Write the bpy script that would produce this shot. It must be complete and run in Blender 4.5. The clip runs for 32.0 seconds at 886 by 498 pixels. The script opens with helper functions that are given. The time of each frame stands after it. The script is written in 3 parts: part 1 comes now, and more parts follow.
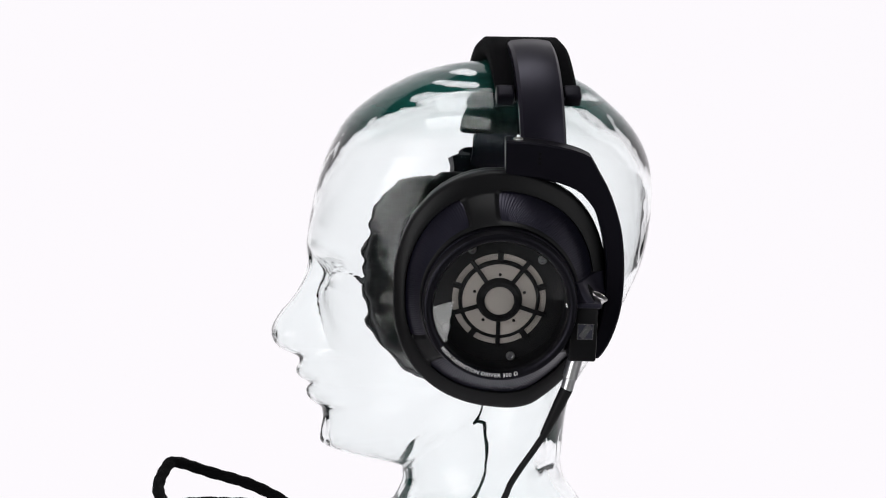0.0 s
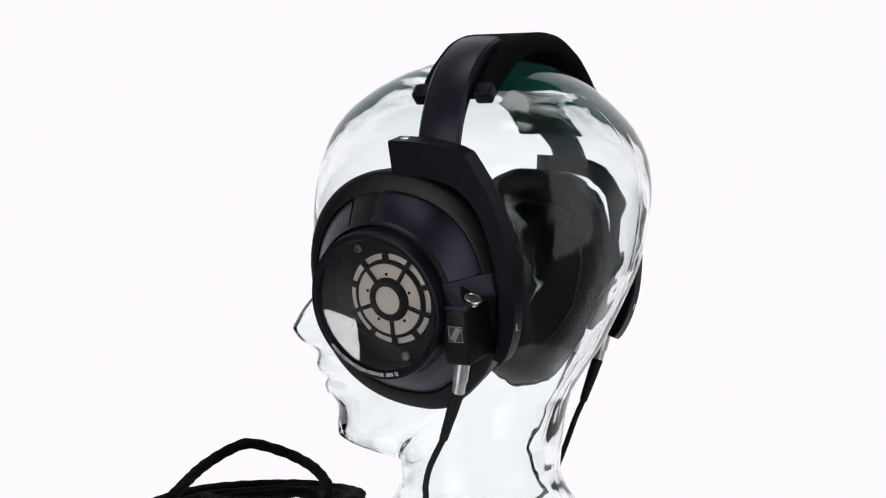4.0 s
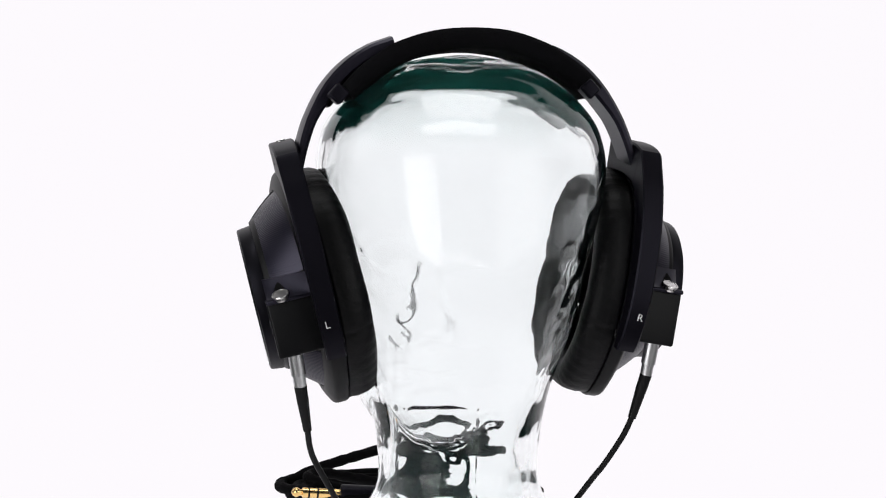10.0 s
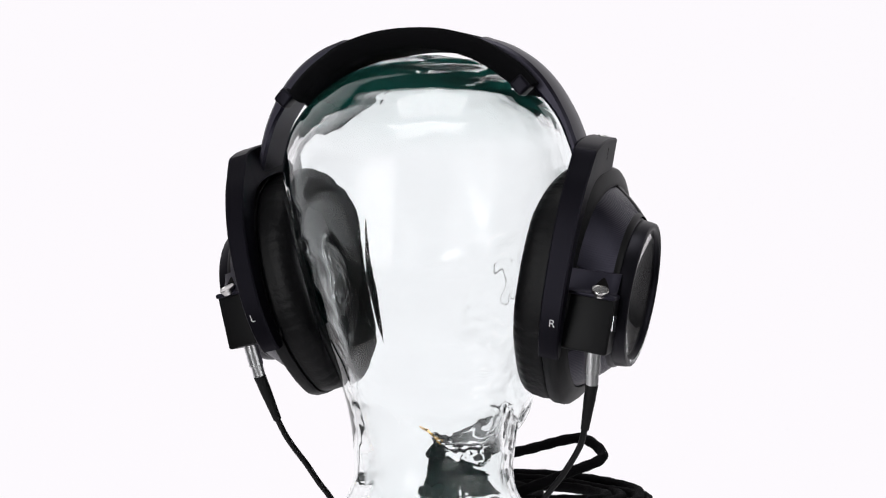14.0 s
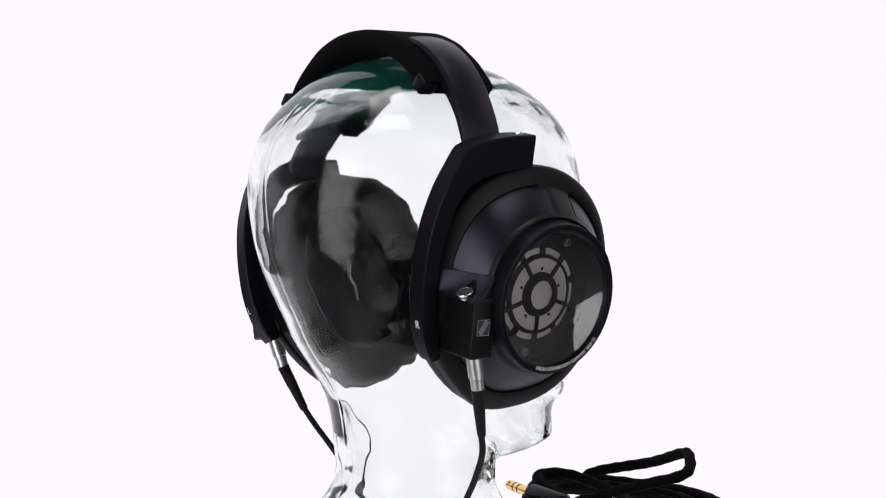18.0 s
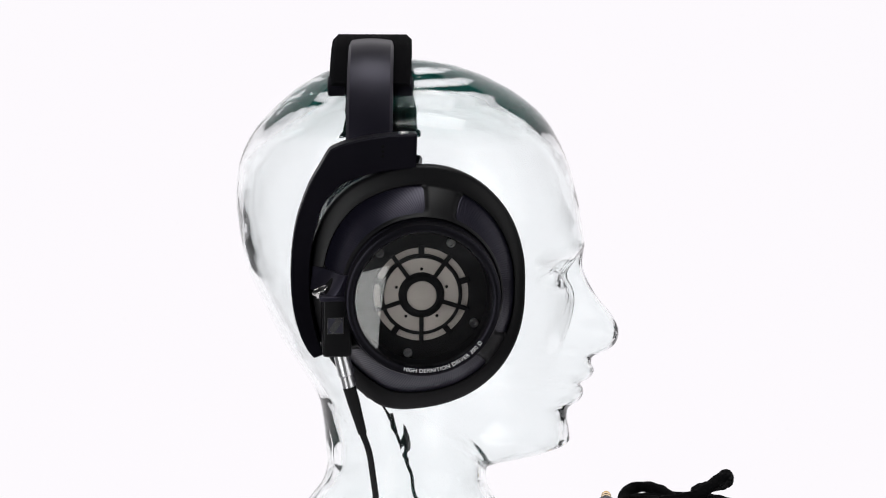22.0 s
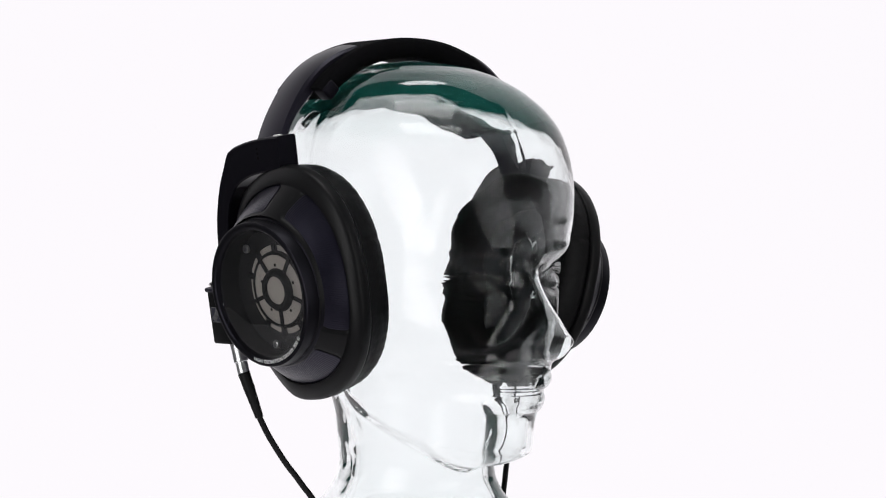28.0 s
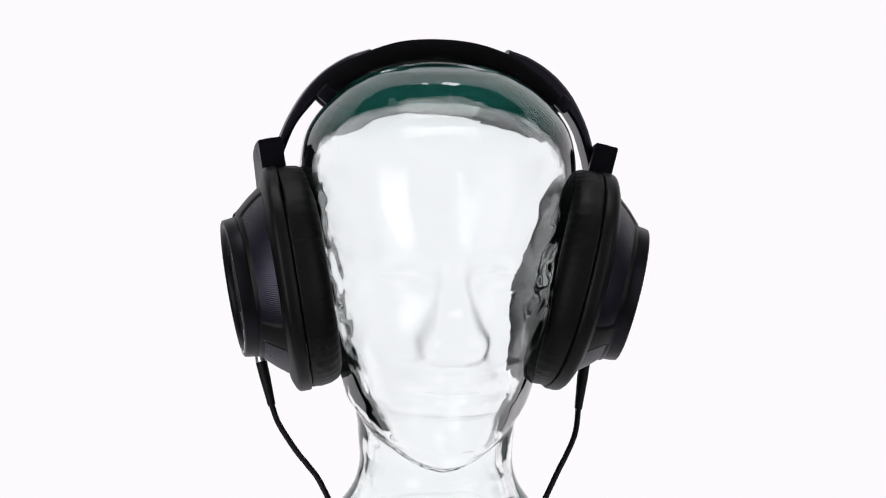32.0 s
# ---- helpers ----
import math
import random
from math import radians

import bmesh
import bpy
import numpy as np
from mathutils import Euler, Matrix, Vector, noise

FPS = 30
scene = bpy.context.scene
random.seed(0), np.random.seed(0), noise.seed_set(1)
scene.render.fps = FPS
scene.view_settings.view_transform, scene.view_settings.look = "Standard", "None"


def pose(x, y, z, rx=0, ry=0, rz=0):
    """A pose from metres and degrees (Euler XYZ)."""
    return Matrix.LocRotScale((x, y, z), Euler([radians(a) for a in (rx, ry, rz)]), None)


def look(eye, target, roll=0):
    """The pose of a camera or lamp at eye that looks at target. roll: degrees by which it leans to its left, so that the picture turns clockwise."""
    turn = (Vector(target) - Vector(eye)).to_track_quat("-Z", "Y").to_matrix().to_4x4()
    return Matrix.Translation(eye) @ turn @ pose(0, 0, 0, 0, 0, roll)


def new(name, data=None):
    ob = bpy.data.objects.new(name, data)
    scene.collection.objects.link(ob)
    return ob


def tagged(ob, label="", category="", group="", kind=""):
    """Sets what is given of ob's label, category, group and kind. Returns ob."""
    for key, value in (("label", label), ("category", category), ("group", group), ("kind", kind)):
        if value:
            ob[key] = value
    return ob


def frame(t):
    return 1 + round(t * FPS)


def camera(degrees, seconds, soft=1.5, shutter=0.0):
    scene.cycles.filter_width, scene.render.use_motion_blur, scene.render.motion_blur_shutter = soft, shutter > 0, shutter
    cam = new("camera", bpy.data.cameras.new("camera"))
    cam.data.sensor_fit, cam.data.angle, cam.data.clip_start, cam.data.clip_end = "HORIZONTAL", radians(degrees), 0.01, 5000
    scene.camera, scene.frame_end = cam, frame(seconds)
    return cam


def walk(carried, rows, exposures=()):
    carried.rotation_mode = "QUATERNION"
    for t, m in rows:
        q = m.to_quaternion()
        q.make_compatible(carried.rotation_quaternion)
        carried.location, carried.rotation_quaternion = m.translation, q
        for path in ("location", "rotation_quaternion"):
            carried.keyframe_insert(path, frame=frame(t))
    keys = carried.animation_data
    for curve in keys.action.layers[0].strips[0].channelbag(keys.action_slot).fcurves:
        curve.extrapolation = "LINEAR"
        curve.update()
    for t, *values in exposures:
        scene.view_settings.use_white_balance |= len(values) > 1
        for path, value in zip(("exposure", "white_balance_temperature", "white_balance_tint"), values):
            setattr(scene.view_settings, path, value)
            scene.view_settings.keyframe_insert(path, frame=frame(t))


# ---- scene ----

# One turntable shot: a still camera, and a glass head with headphones that turns once round on a white disc.
# World origin: the turntable's axis on the disc's top. The turning things share that axis.
MM = 0.001
RATE = -8.448         # degrees a second, seen from above
cam = camera(25.83, 32.0, soft=1.1)
EYE = (0.0, -1.130, 0.1981)
CAM = Matrix.Translation(EYE) @ pose(0, 0, 0, 0, 0, 0.070) @ pose(0, 0, 0, 90 - 1.60) @ pose(0, 0, 0, 0, 0, 0.20)
walk(cam, [(0.0, CAM), (32.0, CAM)], exposures=[(0.0, 0.0), (32.0, 0.0)])

# ---- light ----
world = bpy.data.worlds.new("studio")
scene.world = world
world.use_nodes = True
world.node_tree.nodes["Background"].inputs[0].default_value = (1.0, 0.99, 1.0, 1)
world.node_tree.nodes["Background"].inputs[1].default_value = 0.25


def area_lamp(name, eye, target, size_x, size_y, watts, color=(1, 1, 1)):
    data = bpy.data.lights.new(name, "AREA")
    data.shape, data.size, data.size_y, data.energy, data.color = "RECTANGLE", size_x, size_y, watts, color
    ob = new(name, data)
    ob.matrix_world = look(eye, target)
    return ob


# two tall softboxes beside the camera, and a weak one overhead
area_lamp("softbox_key", (-0.96, -1.28, 0.17), (0, 0, 0.17), 0.80, 1.95, 23)
area_lamp("softbox_fill", (0.85, -0.85, 0.12), (0, 0, 0.12), 0.80, 2.0, 9.5)
area_lamp("softbox_top", (0.0, -0.1, 1.75), (0, 0, 0.1), 0.9, 0.6, 11)


# ---- materials ----
def material(name, color, rough, metal=0.0, vary=0.25, grain=300.0, bump=0.1, depth=0.0002, coat=0.0, spec=0.5, tint=None, stain=25.0, gleam=(1, 1, 1)):
    """A node material: base colour with stains and grain, and fine relief."""
    m = bpy.data.materials.new(name)
    m.use_nodes = True
    nt = m.node_tree
    b = nt.nodes["Principled BSDF"]
    tc = nt.nodes.new("ShaderNodeTexCoord")
    big = nt.nodes.new("ShaderNodeTexNoise")
    big.inputs["Scale"].default_value = stain
    big.inputs["Detail"].default_value = 5
    fine = nt.nodes.new("ShaderNodeTexNoise")
    fine.inputs["Scale"].default_value = grain
    fine.inputs["Detail"].default_value = 4
    for n in (big, fine):
        nt.links.new(tc.outputs["Object"], n.inputs["Vector"])
    add = nt.nodes.new("ShaderNodeMath")
    add.operation = "ADD"
    nt.links.new(big.outputs["Fac"], add.inputs[0])
    nt.links.new(fine.outputs["Fac"], add.inputs[1])
    ramp = nt.nodes.new("ShaderNodeValToRGB")
    c2 = tint or color
    ramp.color_ramp.elements[0].position, ramp.color_ramp.elements[1].position = 0.3, 0.7
    ramp.color_ramp.elements[0].color = (*[c * (1 - vary) for c in color], 1)
    ramp.color_ramp.elements[1].color = (*[min(1, c * (1 + vary)) for c in c2], 1)
    half = nt.nodes.new("ShaderNodeMath")
    half.operation = "MULTIPLY"
    half.inputs[1].default_value = 0.5
    nt.links.new(add.outputs[0], half.inputs[0])
    nt.links.new(half.outputs[0], ramp.inputs[0])
    nt.links.new(ramp.outputs[0], b.inputs["Base Color"])
    rr = nt.nodes.new("ShaderNodeMapRange")
    rr.inputs["To Min"].default_value, rr.inputs["To Max"].default_value = max(0.02, rough - 0.08), min(1, rough + 0.08)
    nt.links.new(big.outputs["Fac"], rr.inputs["Value"])
    nt.links.new(rr.outputs[0], b.inputs["Roughness"])
    b.inputs["Metallic"].default_value = metal
    b.inputs["Coat Weight"].default_value = coat
    b.inputs["Specular IOR Level"].default_value = spec
    b.inputs["Specular Tint"].default_value = (*gleam, 1)
    if bump:
        bp = nt.nodes.new("ShaderNodeBump")
        bp.inputs["Strength"].default_value, bp.inputs["Distance"].default_value = bump, depth
        nt.links.new(fine.outputs["Fac"], bp.inputs["Height"])
        nt.links.new(bp.outputs[0], b.inputs["Normal"])
    return m


def glass_material(name, color, rough=0.0, ior=1.5, gloss=1.0, body=None, ripple=0.0):
    """Clear glass. body: the tint that shows where the pressed glass is thickest, at the crown and the foot; ripple: the uneven relief of a pressed inner wall."""
    m = bpy.data.materials.new(name)
    m.use_nodes = True
    nt = m.node_tree
    b = nt.nodes["Principled BSDF"]
    b.inputs["Base Color"].default_value = (*color, 1)
    b.inputs["Roughness"].default_value = rough
    b.inputs["IOR"].default_value = ior
    b.inputs["Transmission Weight"].default_value = 1.0
    b.inputs["Specular Tint"].default_value = (gloss, gloss, gloss, 1)
    tc = nt.nodes.new("ShaderNodeTexCoord")
    if ripple:
        height = nt.nodes.new("ShaderNodeMath")
        height.operation = "MULTIPLY_ADD"
        height.inputs[1].default_value = 0.35
        for scale, detail, k in ((150.0, 0.0, 0), (60.0, 0.0, 2)):
            nz = nt.nodes.new("ShaderNodeTexNoise")
            nz.inputs["Scale"].default_value, nz.inputs["Detail"].default_value = scale, detail
            nt.links.new(tc.outputs["Object"], nz.inputs["Vector"])
            nt.links.new(nz.outputs["Fac"], height.inputs[k])
        bp = nt.nodes.new("ShaderNodeBump")
        bp.inputs["Strength"].default_value, bp.inputs["Distance"].default_value = 1.0, ripple
        nt.links.new(height.outputs[0], bp.inputs["Height"])
        nt.links.new(bp.outputs[0], b.inputs["Normal"])
    if body:
        glow = nt.nodes.new("ShaderNodeBsdfTranslucent")
        glow.inputs["Color"].default_value = (*body, 1)
        mix = nt.nodes.new("ShaderNodeMixShader")
        xyz = nt.nodes.new("ShaderNodeSeparateXYZ")
        nt.links.new(tc.outputs["Object"], xyz.inputs[0])
        share = nt.nodes.new("ShaderNodeMath")
        share.operation = "ADD"
        for k, (z0, z1, f0, f1) in enumerate(((0.225, 0.262, 0.0008, 0.036), (0.075, 0.0, 0.0, 0.012))):
            rng = nt.nodes.new("ShaderNodeMapRange")
            rng.interpolation_type = "SMOOTHSTEP"
            for key, value in zip(("From Min", "From Max", "To Min", "To Max"), (z0, z1, f0, f1)):
                rng.inputs[key].default_value = value
            nt.links.new(xyz.outputs["Z"], rng.inputs["Value"])
            nt.links.new(rng.outputs[0], share.inputs[k])
        nt.links.new(share.outputs[0], mix.inputs[0])
        nt.links.new(b.outputs[0], mix.inputs[1])
        nt.links.new(glow.outputs[0], mix.inputs[2])
        nt.links.new(mix.outputs[0], nt.nodes["Material Output"].inputs[0])
    return m


LILAC = (0.80, 0.76, 1.0)       # the tint of the anodised parts
BLACK = material("black_plastic", (0.0024, 0.0024, 0.0030), 0.45, grain=900, bump=0.15, spec=0.15)
SATIN = material("satin_black_metal", (0.0026, 0.0024, 0.0038), 0.42, grain=1400, bump=0.1, spec=0.11, gleam=LILAC)
BEZEL = material("bezel_black_metal", (0.0024, 0.0024, 0.0030), 0.40, grain=1200, bump=0.1, spec=0.15, gleam=LILAC)
STRAP = material("satin_strap_metal", (0.0036, 0.0032, 0.0058), 0.38, grain=1400, bump=0.1, spec=0.27, gleam=LILAC)
SLATE = material("slate_black_plastic", (0.0060, 0.0056, 0.0095), 0.45, grain=900, bump=0.12, spec=0.30, gleam=LILAC)
RIBBED = material("ribbed_black_mesh", (0.0034, 0.0032, 0.0068), 0.34, grain=1500, bump=0.1, spec=0.36, gleam=LILAC)
LEATHER = material("black_leatherette", (0.0024, 0.0024, 0.0029), 0.48, grain=420, bump=0.5, depth=0.0006, spec=0.13)
FABRIC = material("black_microfibre", (0.003, 0.003, 0.0036), 0.95, grain=1800, bump=0.8, depth=0.0005, spec=0.04)
BAFFLE = material("dark_baffle_cloth", (0.006, 0.006, 0.008), 0.9, grain=1500, bump=0.6, spec=0.1)
CHROME = material("brushed_steel", (0.62, 0.61, 0.60), 0.28, metal=1.0, vary=0.12, grain=700)
DULL = material("dull_dark_steel", (0.28, 0.28, 0.285), 0.3, metal=1.0, vary=0.15, grain=700)
SILVER = material("satin_aluminium", (0.60, 0.60, 0.61), 0.34, metal=1.0, vary=0.1, grain=1200)
GOLD = material("gold_plating", (0.86, 0.58, 0.24), 0.22, metal=1.0, vary=0.1)
DRIVER = material("driver_steel_gauze", (0.48, 0.445, 0.41), 0.32, metal=0.85, vary=0.15, grain=2500, bump=0.3)
BASKET = material("matt_black_plastic", (0.0022, 0.0022, 0.0026), 0.6, grain=900, bump=0.1, spec=0.07)
HOLE = material("dark_recess", (0.003, 0.003, 0.003), 0.9, bump=0, spec=0.1)
WHITE = material("white_print", (0.74, 0.74, 0.76), 0.6, vary=0.08)
POLISHED = material("polished_badge_metal", (0.80, 0.80, 0.82), 0.24, metal=1.0, vary=0.05, bump=0.0)
BADGE = material("badge_dark", (0.03, 0.03, 0.04), 0.25, vary=0.1)
CORD = material("black_cable_jacket", (0.004, 0.004, 0.0045), 0.55, grain=600, bump=0.3, spec=0.16)
BRAID = material("black_braided_sleeve", (0.0026, 0.0026, 0.003), 0.85, grain=1500, bump=0.9, depth=0.0006, spec=0.05)
DARK = material("dark_table_laminate", (0.03, 0.03, 0.032), 0.6, vary=0.1, stain=6, grain=200)
DIM = material("dark_grey_wall", (0.025, 0.025, 0.026), 0.8, vary=0.06, stain=2, grain=60)
WALL = material("white_wall", (0.5, 0.495, 0.5), 0.8, vary=0.06, stain=2, grain=60)
GREEN = (0.07, 0.60, 0.50)      # the body tint of the recycled glass
GLASS = glass_material("pale_green_glass", (0.964, 0.989, 0.986), ior=1.44, gloss=0.32, body=GREEN)
INNER = glass_material("rippled_inner_glass", (0.964, 0.989, 0.986), ior=1.44, gloss=0.32, body=GREEN, ripple=0.0002)
PANE = glass_material("clear_pane", (0.99, 0.99, 0.99), ior=1.7, gloss=1.0)


def stand_in_glow():
    m = bpy.data.materials.new("stand_in_white_glow")
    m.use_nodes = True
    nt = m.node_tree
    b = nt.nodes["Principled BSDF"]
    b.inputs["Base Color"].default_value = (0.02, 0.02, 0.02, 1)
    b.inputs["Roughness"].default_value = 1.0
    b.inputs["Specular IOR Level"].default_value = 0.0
    # emission stands in for lamp light on the white sheet and disc
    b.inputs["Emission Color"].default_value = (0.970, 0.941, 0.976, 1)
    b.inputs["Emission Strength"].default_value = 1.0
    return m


STAND_IN_GLOW = stand_in_glow()


# ---- mesh helpers ----
def mesh_of(name, bm, mat, smooth=True):
    me = bpy.data.meshes.new(name)
    bmesh.ops.recalc_face_normals(bm, faces=bm.faces[:])
    bm.to_mesh(me)
    bm.free()
    me.materials.append(mat)
    if smooth:
        me.shade_smooth()
    return me


def sharpen(me, degrees=38):
    me.set_sharp_from_angle(angle=radians(degrees))
    return me


def part(name, bm, mat, parent, label="", smooth=True, sharp=38):
    me = mesh_of(name, bm, mat, smooth)
    if smooth and sharp:
        sharpen(me, sharp)
    ob = new(name, me)
    ob.parent = parent
    if label:
        tagged(ob, label)
    return ob


def grid_mesh(bm, rows, close_u=True, close_v=False, cap0=False, cap1=False):
    """Joins rows of points into quads. close_u: each row is a ring; close_v: the last row joins the first."""
    vs = [[bm.verts.new(p) for p in r] for r in rows]
    n, k = len(vs), len(vs[0])
    for i in range(n if close_v else n - 1):
        a, b = vs[i], vs[(i + 1) % n]
        for j in range(k if close_u else k - 1):
            bm.faces.new((a[j], a[(j + 1) % k], b[(j + 1) % k], b[j]))
    if cap0:
        bm.faces.new(vs[0][::-1])
    if cap1:
        bm.faces.new(vs[-1])
    return vs


def box(bm, lo, hi, bevel=0.0, seg=3):
    r = bmesh.ops.create_cube(bm, size=1.0)
    for v in r["verts"]:
        v.co = [lo[i] + (v.co[i] + 0.5) * (hi[i] - lo[i]) for i in range(3)]
    if bevel:
        es = list({e for v in r["verts"] for e in v.link_edges})
        bmesh.ops.bevel(bm, geom=es, offset=bevel, segments=seg, affect="EDGES", profile=0.5)


def frame_at(p, d, hint=(0, 0, 1)):
    d = Vector(d).normalized()
    h = Vector(hint)
    if abs(d.dot(h)) > 0.95:
        h = Vector((1, 0, 0))
    a = d.cross(h).normalized()
    return a, d.cross(a).normalized(), d


def lathe(bm, profile, origin, axis, n=40, cap=True):
    """A turned body: profile of (along, radius) round an axis."""
    a, b, d = frame_at(origin, axis)
    o = Vector(origin)
    rows = [[o + d * h + (a * math.cos(2 * math.pi * k / n) + b * math.sin(2 * math.pi * k / n)) * r for k in range(n)] for h, r in profile]
    grid_mesh(bm, rows, cap0=cap, cap1=cap)


def spline(points, n):
    """Catmull-Rom through the points."""
    P = [Vector(p) for p in points]
    P = [P[0] * 2 - P[1]] + P + [P[-1] * 2 - P[-2]]
    out = []
    for i in range(1, len(P) - 2):
        a, b, c, d = P[i - 1:i + 3]
        for k in range(n):
            t = k / n
            out.append(0.5 * ((2 * b) + (c - a) * t + (2 * a - 5 * b + 4 * c - d) * t * t + (3 * b - a - 3 * c + d) * t ** 3))
    out.append(P[-2].copy())
    return out


def tube(bm, pts, radius, sides=12, swell=0.0, twist=0.0, seed=0):
    """A round cord along pts. swell: uneven thickness, as a braided sleeve over two wires has."""
    rows = []
    a = None
    dist = 0.0
    for i, p in enumerate(pts):
        d = (pts[min(i + 1, len(pts) - 1)] - pts[max(i - 1, 0)]).normalized()
        if a is None:
            a, _, _ = frame_at(p, d)
        a = (a - d * a.dot(d)).normalized()
        b = d.cross(a)
        if i:
            dist += (p - pts[i - 1]).length
        r = []
        for k in range(sides):
            ang = 2 * math.pi * k / sides
            w = 1 + swell * math.cos(2 * (ang - dist * twist)) + 0.5 * swell * noise.noise(Vector((dist * 60, seed * 7.3, ang)))
            r.append(p + (a * math.cos(ang) + b * math.sin(ang)) * radius * w)
        rows.append(r)
    grid_mesh(bm, rows, cap0=True, cap1=True)


def letters(text, size, depth=0.00015, thin=0.0):
    """A mesh of the built-in font's letters, centred, lying in the xy plane."""
    cu = bpy.data.curves.new("writing", "FONT")
    cu.body, cu.size, cu.extrude, cu.align_x, cu.align_y = text, size, depth, "CENTER", "CENTER"
    cu.offset = -thin
    ob = bpy.data.objects.new("writing", cu)
    scene.collection.objects.link(ob)
    dg = bpy.context.evaluated_depsgraph_get()
    me = bpy.data.meshes.new_from_object(ob.evaluated_get(dg))
    width = max((v.co.x for v in me.vertices), default=0) - min((v.co.x for v in me.vertices), default=0)
    bpy.data.objects.remove(ob)
    bpy.data.curves.remove(cu)
    return me, width


# ---- the studio ----
def studio():
    # a plain table that carries the set
    bm = bmesh.new()
    box(bm, (-1.75, -0.35, -0.075), (1.75, 1.5, -0.026), 0.004)
    me = mesh_of("table_top", bm, DARK)
    tagged(new("table_top", me), "plain dark grey table top under the glowing sheet", "table", kind="structure")
    # the white sheet, its brightness put in as glow: flat on the table, swept up behind
    bm = bmesh.new()
    prof = [(0.05, -0.020), (0.2, -0.020), (0.4, -0.020), (0.9, -0.020)]
    prof += [(0.9 + 0.5 * math.sin(radians(a)), 0.48 - 0.5 * math.cos(radians(a))) for a in range(6, 91, 6)] + [(1.40, 2.3)]
    rows = []
    for y, z in prof:
        # unseen glowing sides added to whiten glass edges; flat part narrow for dark panes
        half = 0.41 + 0.28 * (y - 0.05) if z < 0 else min(2.6, 0.66 + 2.8 * z)
        rows.append([Vector((x, y - (0.9 * max(0.0, abs(x) - 1.1) ** 1.5 if z > 0.1 else 0.0), z)) for x in np.linspace(-half, half, 25)])
    rows2 = [[p + Vector((0, 0.004, -0.004)) for p in r] for r in rows]
    grid_mesh(bm, rows, close_u=False)
    grid_mesh(bm, rows2, close_u=False)
    me = mesh_of("backdrop", bm, STAND_IN_GLOW)
    tagged(new("backdrop", me), "plain white studio sheet swept up behind, its brightness put in as glow", "backdrop", kind="structure")
    # an unseen room added round the set; its white and dark sides shape the reflections
    for name, lo, hi in (("floor", (-3, -3, -1.05), (3, 3, -1.00)), ("ceiling", (-3, -3, 2.65), (3, 3, 2.70)),
                         ("wall_south", (-3, -3.1, -1.0), (3, -3, 2.65)), ("wall_north", (-3, 3, -1.0), (3, 3.1, 2.65)),
                         ("wall_west", (-3.1, -3, -1.0), (-3, 3, 2.65)), ("wall_east", (3, -3, -1.0), (3.1, 3, 2.65))):
        bm = bmesh.new()
        box(bm, lo, hi)
        dim = name in ("wall_south", "floor", "ceiling")
        me = mesh_of(name, bm, DIM if dim else WALL, smooth=False)
        tagged(new(name, me), ("plain dark grey stand-in studio " if dim else "plain white stand-in studio ") + name.split("_")[0], name.split("_")[0], kind="structure")


studio()


def turntable():
    bm = bmesh.new()
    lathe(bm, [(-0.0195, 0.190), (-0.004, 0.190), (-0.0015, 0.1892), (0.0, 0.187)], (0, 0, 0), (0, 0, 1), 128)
    # the disc emits the sheet's white in place of light falling on it
    me = sharpen(mesh_of("turntable", bm, STAND_IN_GLOW))
    return tagged(new("turntable", me), "round white display turntable on the table, its brightness put in as glow", "turntable")


# ---- the glass head ----
def table(rows):
    xs = np.array([r[0] for r in rows], float)
    cols = [np.array([r[i] for r in rows], float) for i in range(1, len(rows[0]))]
    slopes = []
    for c in cols:
        d = np.gradient(c, xs)
        slopes.append(d)

    def at(z):
        z = min(max(z, xs[0]), xs[-1])
        i = min(max(int(np.searchsorted(xs, z)) - 1, 0), len(xs) - 2)
        h = xs[i + 1] - xs[i]
        t = (z - xs[i]) / h
        out = []
        for c, d in zip(cols, slopes):
            out.append((2 * t ** 3 - 3 * t * t + 1) * c[i] + (t ** 3 - 2 * t * t + t) * h * d[i] + (-2 * t ** 3 + 3 * t * t) * c[i + 1] + (t ** 3 - t * t) * h * d[i + 1])
        return out
    return at


# height over the ear line, then: skull front, skull back, half width (mm)
SKULL = table([(-125, 62, -62, 30), (-110, 64, -66, 34), (-95, 67, -74, 44), (-80, 70, -80, 51.5), (-60, 73, -88, 58), (-40, 76, -97, 63), (-20, 77, -107, 67),
               (0, 78, -116, 71), (25, 80, -121.5, 77.5), (50, 76, -122.5, 82.5), (68, 70, -118.5, 82), (84, 61, -109, 77), (98, 47, -95, 66), (108, 31, -82, 54),
               (115, 15, -68, 41), (119.5, -2, -54, 27), (122, -20, -40, 10)])
# the middle line of the face
PROFILE = table([(-125, 60), (-118, 63), (-111, 70.5), (-103, 74), (-96, 73.5), (-88, 72.5), (-83, 74), (-79, 80), (-73, 82.5), (-69, 82), (-66, 86), (-61, 89), (-56, 87.5), (-52.5, 89),
                 (-50, 95), (-46.5, 100), (-42, 102.6), (-36, 102.6), (-29, 99), (-18, 90), (-8, 84.5), (2, 81.5), (13, 82), (27, 80.5), (44, 77.3), (62, 72.2), (79, 64), (84, 61), (98, 47), (108, 31), (115, 15), (119.5, -2), (122, -20)])
NECK = table([(-165, 64, -106, 69), (-150, 50, -96, 63), (-140, 32, -82, 55), (-134, 28, -77, 51), (-127, 25, -72, 48), (-120, 25, -69.6, 46.5), (-105, 27, -70, 47),
              (-94, 30, -71, 48), (-74, 34, -75.3, 52), (-57, 36, -84, 56), (-40, 38, -97, 61), (-20, 40, -106, 66)])
CENTRE = -24.0


